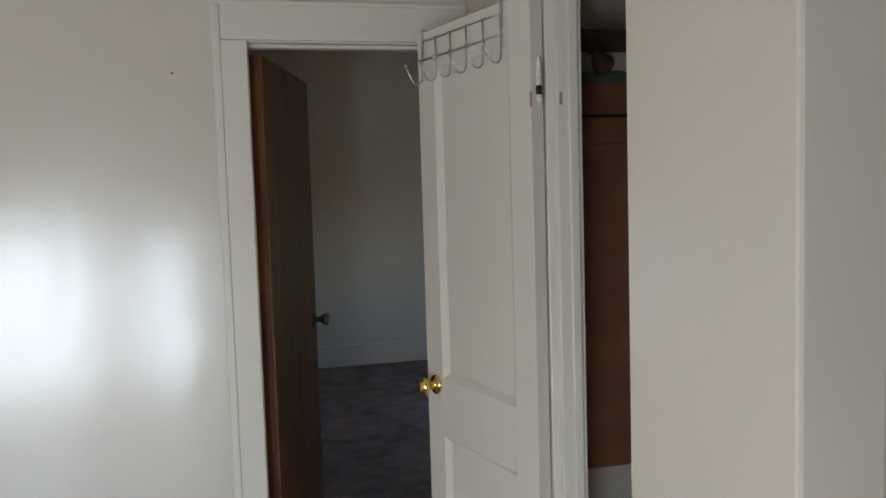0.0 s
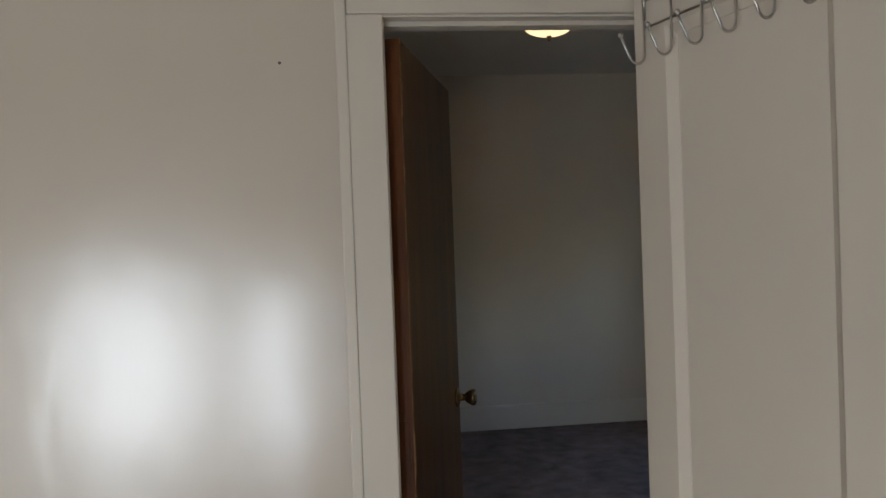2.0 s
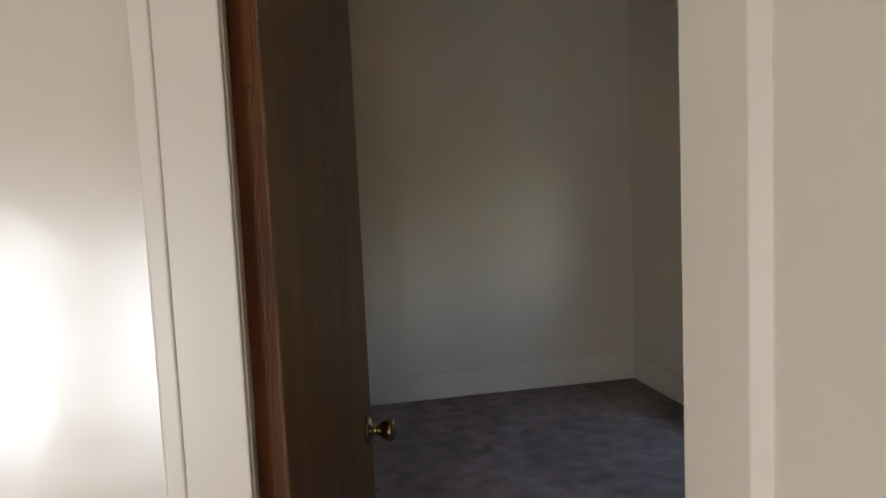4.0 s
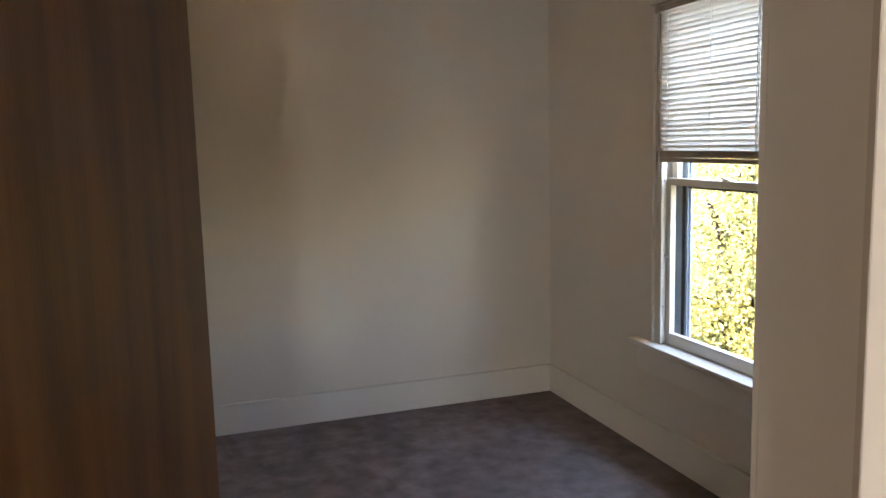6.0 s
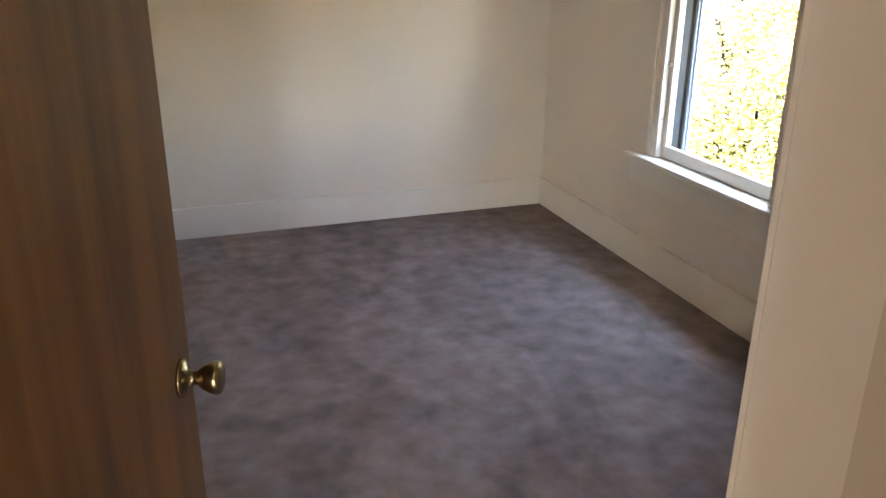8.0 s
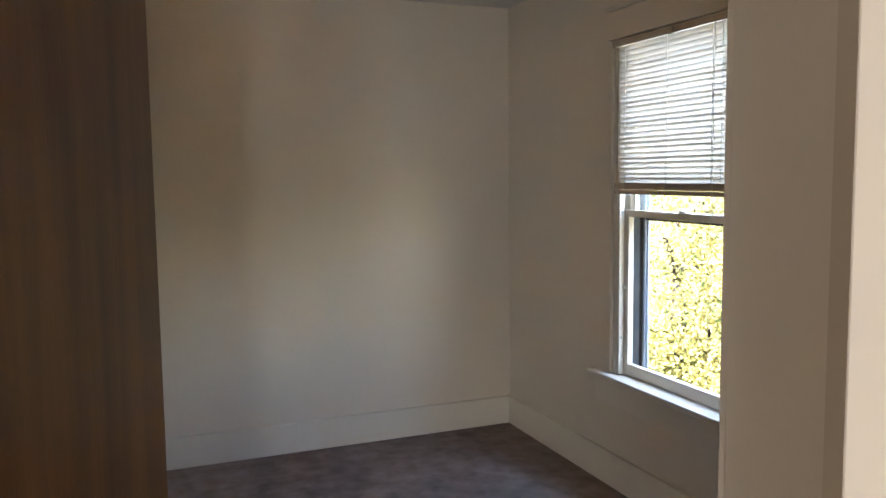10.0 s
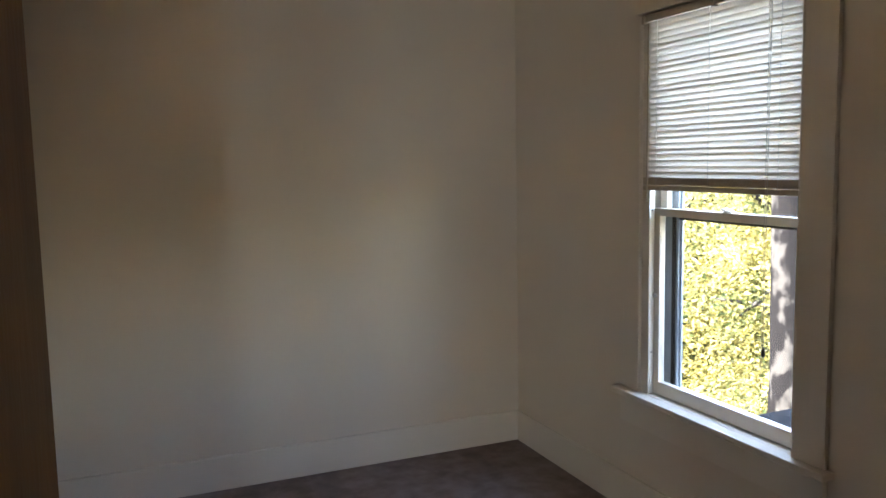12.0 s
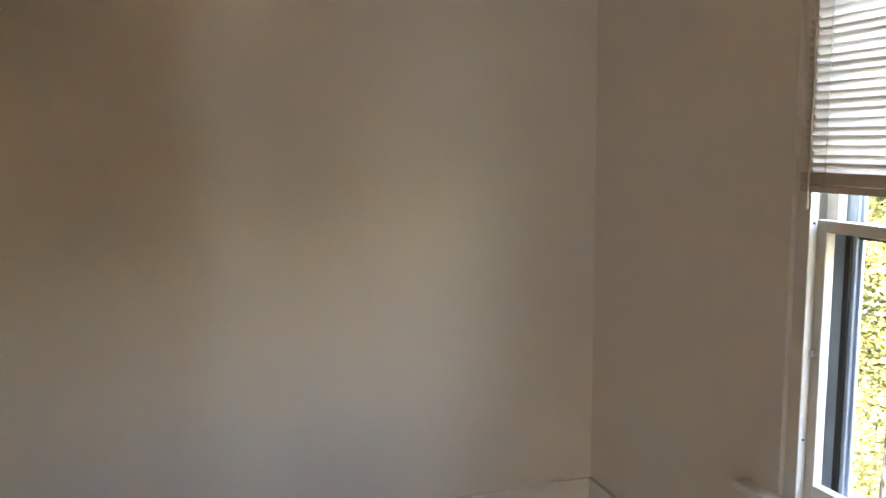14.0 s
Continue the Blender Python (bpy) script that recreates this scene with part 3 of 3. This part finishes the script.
for zz in (0.82, 1.485):
    part("screw", lathe(bmesh.new(), [(0.004, -0.001), (0.004, 0.0015), (0.001, 0.002)], "y", (XR + 0.022, SY1 - 0.0215, zz), 10), DARKMETAL, win)

# ---- mini blind, drawn half way ----
BX = XR + 0.004
blind = thing("mini_blind", "cream vinyl mini blind with tilted slats, half lowered", "window blind", pose(0, 0, 0))
B0, B1 = WY0 + 0.008, 3.062
bm = one_box(BX - 0.018, BX + 0.018, B0, B1, WZ1 - 0.034, WZ1 - 0.006, bevel=0.002)
part("headrail", bm, STACK, blind, "beige metal headrail")
for y in (B0 + 0.004, (B0 + B1) / 2, B1 - 0.004):
    part("headrail_bracket", one_box(BX - 0.022, BX + 0.020, y - 0.010, y + 0.010, WZ1 - 0.040, WZ1 - 0.003, bevel=0.002), STACK, blind)
sm = bmesh.new()
W, TILT = 0.0175, radians(70)
rows = []
for i in range(7):
    s = -1 + i / 3
    u, h = s * W, 0.0028 * (1 - s * s)
    x = u * math.cos(TILT) - h * math.sin(TILT)
    zz = u * math.sin(TILT) + h * math.cos(TILT)
    rows.append([sm.verts.new((-x, y, zz)) for y in (B0 + 0.004, (B0 + B1) / 2, B1 - 0.004)])
for a, b in zip(rows, rows[1:]):
    for k in range(2):
        sm.faces.new((a[k], a[k + 1], b[k + 1], b[k])).smooth = True
slat = mesh_of("slat", sm, SLAT)
N = 27
for i in range(N):
    ob = new("slat", slat)
    ob.parent = blind
    ob.location = (BX, 0, WZ1 - 0.052 - i * (WZ1 - 0.052 - 1.646) / (N - 1))
    ob.rotation_euler = (0.0006 * math.sin(i * 1.7), 0.02 * math.sin(i * 2.3), 0)
stacked = mesh_of("gathered_slat", one_box(BX - 0.014, BX + 0.014, B0 + 0.004, B1 - 0.004, 0, 0.0046), STACK)
for i in range(7):
    ob = new("gathered_slat", stacked)
    ob.parent = blind
    ob.location = (0.0012 * math.sin(i * 2.1), 0, 1.602 + i * 0.0048)
part("bottom_rail", one_box(BX - 0.015, BX + 0.015, B0 + 0.003, B1 - 0.003, 1.578, 1.600, bevel=0.003), STACK, blind, "beige bottom rail")
for y in (B0 + 0.10, (B0 + B1) / 2 + 0.02, B1 - 0.10):
    for dx in (-0.0165, 0.0165):
        part("ladder_cord", tube(bmesh.new(), [(BX + dx, y, WZ1 - 0.03), (BX + dx, y, 1.59)], 0.0009, 5), CORD, blind)
part("tilt_wand", tube(bmesh.new(), [(BX - 0.030, B1 - 0.055, WZ1 - 0.045), (BX - 0.030, B1 - 0.052, 1.53)], 0.0042, 6), STACK, blind, "brownish plastic tilt wand")
for dy, z1 in ((0.0, 0.98), (0.010, 0.72)):
    y = B0 + 0.14 + dy
    part("lift_cord", tube(bmesh.new(), [(BX - 0.024, y, WZ1 - 0.035), (BX - 0.026, y, 1.6), (BX - 0.022, y + 0.004, z1)], 0.0013, 5), CORD, blind)
part("tassel", lathe(bmesh.new(), [(0.002, 1.0), (0.005, 0.995), (0.007, 0.975), (0.007, 0.965), (0.002, 0.96)], "z", (BX - 0.022, B0 + 0.144, 0), 10), BLACK, blind, "dark plastic cord tassel")

# ---- ceiling lamp ----
lamp = thing("ceiling_lamp", "alabaster glass bowl ceiling lamp, lit warm yellow", "ceiling light", pose(1.07, 2.62, CEIL_Z))
# unseen canopy, made wide to block the bulb's hot spot on the ceiling
part("canopy", lathe(bmesh.new(), [(0.001, -0.001), (0.125, -0.001), (0.130, -0.012), (0.118, -0.026), (0.03, -0.034), (0.001, -0.034)]), BRONZE, lamp, "bronze canopy, widened to shade the ceiling")
bm = bmesh.new()
prof = [(0.145, -0.050)] + [(0.145 * math.cos(a), -0.050 - 0.070 * math.sin(a)) for a in [radians(d) for d in range(10, 86, 8)]] + [(0.008, -0.1195)]
inner = [(max(0.004, r - 0.005), h + 0.004) for r, h in prof][::-1]
lathe(bm, prof + inner + prof[:1], n=40, caps=False)
bmesh.ops.remove_doubles(bm, verts=bm.verts[:], dist=0.0001)
part("bowl", bm, GLOW, lamp, "glowing alabaster glass bowl")
part("finial", lathe(bmesh.new(), [(0.001, -0.150), (0.006, -0.147), (0.009, -0.137), (0.006, -0.130), (0.016, -0.124), (0.014, -0.119), (0.004, -0.115), (0.004, -0.03), (0.001, -0.029)], n=16), BRONZE, lamp, "dark bronze finial and stem")

# ---- cable outlet at the left wall of the bedroom ----
jack = thing("cable_jack", "black coaxial cable coming out of the wall", "cable", pose(XL, 3.72, 0.33))
part("plate", lathe(bmesh.new(), [(0.001, 0.001), (0.016, 0.001), (0.016, 0.004), (0.010, 0.010), (0.001, 0.011)], "x", n=16), BLACK, jack)
part("cord", tube(bmesh.new(), [(0.008, 0, 0), (0.05, 0.0, 0.006), (0.085, 0.01, -0.02), (0.10, 0.03, -0.09), (0.09, 0.06, -0.19), (0.10, 0.12, -0.315), (0.16, 0.20, -0.325), (0.28, 0.22, -0.326)], 0.0035), BLACK, jack)

# ---- outdoors ----
structure("ground", one_box(-600, 600, -600, 600, -3.6, -3.4), GRASS, "green lawn reaching far off", "ground")


def tree(x, y, base, height, spread, seed, n, leaf):
    """A tapered trunk with limbs, and a crown of many small bent leaves in uneven clumps."""
    rnd = random.Random(seed)
    t = thing("tree", "tall leafy tree in yellow-green sunlit foliage", "tree", pose(x, y, base), "trees outside the window")
    pts = [Vector((rnd.uniform(-1, 1) * 0.05 * i, rnd.uniform(-1, 1) * 0.05 * i, height * 0.85 * i / 7)) for i in range(8)]
    part("trunk", tube(bmesh.new(), pts, [0.21 * (1 - i / 8.5) + 0.02 for i in range(8)], 12), BARK, t, "mottled grey and white bark")
    clumps = []
    for k in range(16):
        i = rnd.randint(2, 7)
        a = rnd.uniform(0, 6.283)
        d = spread * rnd.uniform(0.35, 1.0) * (1.1 - 0.06 * i)
        end = pts[i] + Vector((math.cos(a) * d, math.sin(a) * d, rnd.uniform(-0.1, 0.28) * height * 0.5))
        mid = (pts[i] + end) / 2 + Vector((0, 0, 0.2))
        if k < 10:
            part("limb", tube(bmesh.new(), [pts[i], mid, end], [0.07, 0.045, 0.015], 7), BARK, t)
        clumps += [end, mid + Vector((rnd.uniform(-0.5, 0.5), rnd.uniform(-0.5, 0.5), rnd.uniform(-0.3, 0.5)))]
    verts, faces = [], []
    for _ in range(n):
        c = rnd.choice(clumps)
        r = spread * 0.42
        p = c + Vector((rnd.gauss(0, r * 0.5), rnd.gauss(0, r * 0.5), rnd.gauss(0, r * 0.45)))
        u = Vector((rnd.gauss(0, 1), rnd.gauss(0, 1), rnd.gauss(0, 0.6))).normalized()
        w = u.cross(Vector((rnd.gauss(0, 1), rnd.gauss(0, 1), rnd.gauss(0, 1)))).normalized()
        s = leaf * rnd.uniform(0.6, 1.3)
        b = len(verts)
        verts += [p - u * s, p + w * s * 0.5 - u * s * 0.2, p + u * s, p - w * s * 0.5 - u * s * 0.2, p + u.cross(w) * s * 0.2]
        faces += [(b, b + 1, b + 4), (b + 1, b + 2, b + 4), (b + 2, b + 3, b + 4), (b + 3, b, b + 4)]
    me = bpy.data.meshes.new("crown")
    me.from_pydata(verts, [], faces)
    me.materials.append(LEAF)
    ob = new("crown", me)
    ob.parent = t
    tagged(ob, "dense crown of small leaves")
    return t


tree(10.0, 11.8, -3.4, 5.3, 2.4, 11, 19000, 0.055)
tree(9.6, 8.6, -3.4, 5.0, 2.1, 12, 19000, 0.05)
tree(13.5, 15.5, -3.4, 6.0, 3.0, 13, 18000, 0.07)
tree(14.5, 9.5, -3.4, 6.0, 3.0, 14, 18000, 0.07)
tree(15.0, 20.0, -3.4, 6.2, 3.2, 15, 16000, 0.075)

bare = thing("bare_tree_trunk", "tall pale tree trunk with mottled peeling bark", "tree", pose(7.6, 6.9, -3.4))
part("trunk", tube(bmesh.new(), [(0, 0, 0), (0.05, 0.02, 2.5), (0.0, 0.06, 5), (0.08, 0.0, 8.5)], [0.30, 0.24, 0.21, 0.14], 16), BARK, bare)
for a in ((0.9, 0.6, 7.0), (-0.8, -0.5, 6.6)):
    part("limb", tube(bmesh.new(), [(0.0, 0.05, 5.2), (a[0] * 0.5, a[1] * 0.5, 6.0), a], [0.09, 0.07, 0.03], 8), BARK, bare)

# low shingled roof of the porch under the window
porch = thing("porch_roof", "grey asphalt-shingled low porch roof below the window", "roof", pose(2.95, 3.95, 0.0, -14, 0, 0))
part("roof_deck", one_box(0, 3.1, -2.9, 0.0, -0.08, -0.004), STORM, porch)
part("gutter", one_box(-0.02, 3.12, -0.02, 0.07, -0.09, 0.0, bevel=0.01), TRIM, porch, "white painted gutter edge")
part("porch_post", tube(bmesh.new(), [(3.0, -0.15, -0.05), (3.0, -0.95, -3.45)], 0.05, 10), TRIM, porch)
sh = mesh_of("shingle", one_box(0, 0.30, 0, 0.16, 0, 0.010, bevel=0.002, seg=1), SHINGLE)
rnd = random.Random(8)
for r in range(19):
    for c in range(10):
        ob = new("shingle", sh)
        ob.parent = porch
        ob.location = (c * 0.307 + (0.04 if r % 2 else 0.0), -0.16 - r * 0.15, 0.001)
        ob.rotation_euler = (radians(3.2), 0, rnd.uniform(-0.006, 0.006))
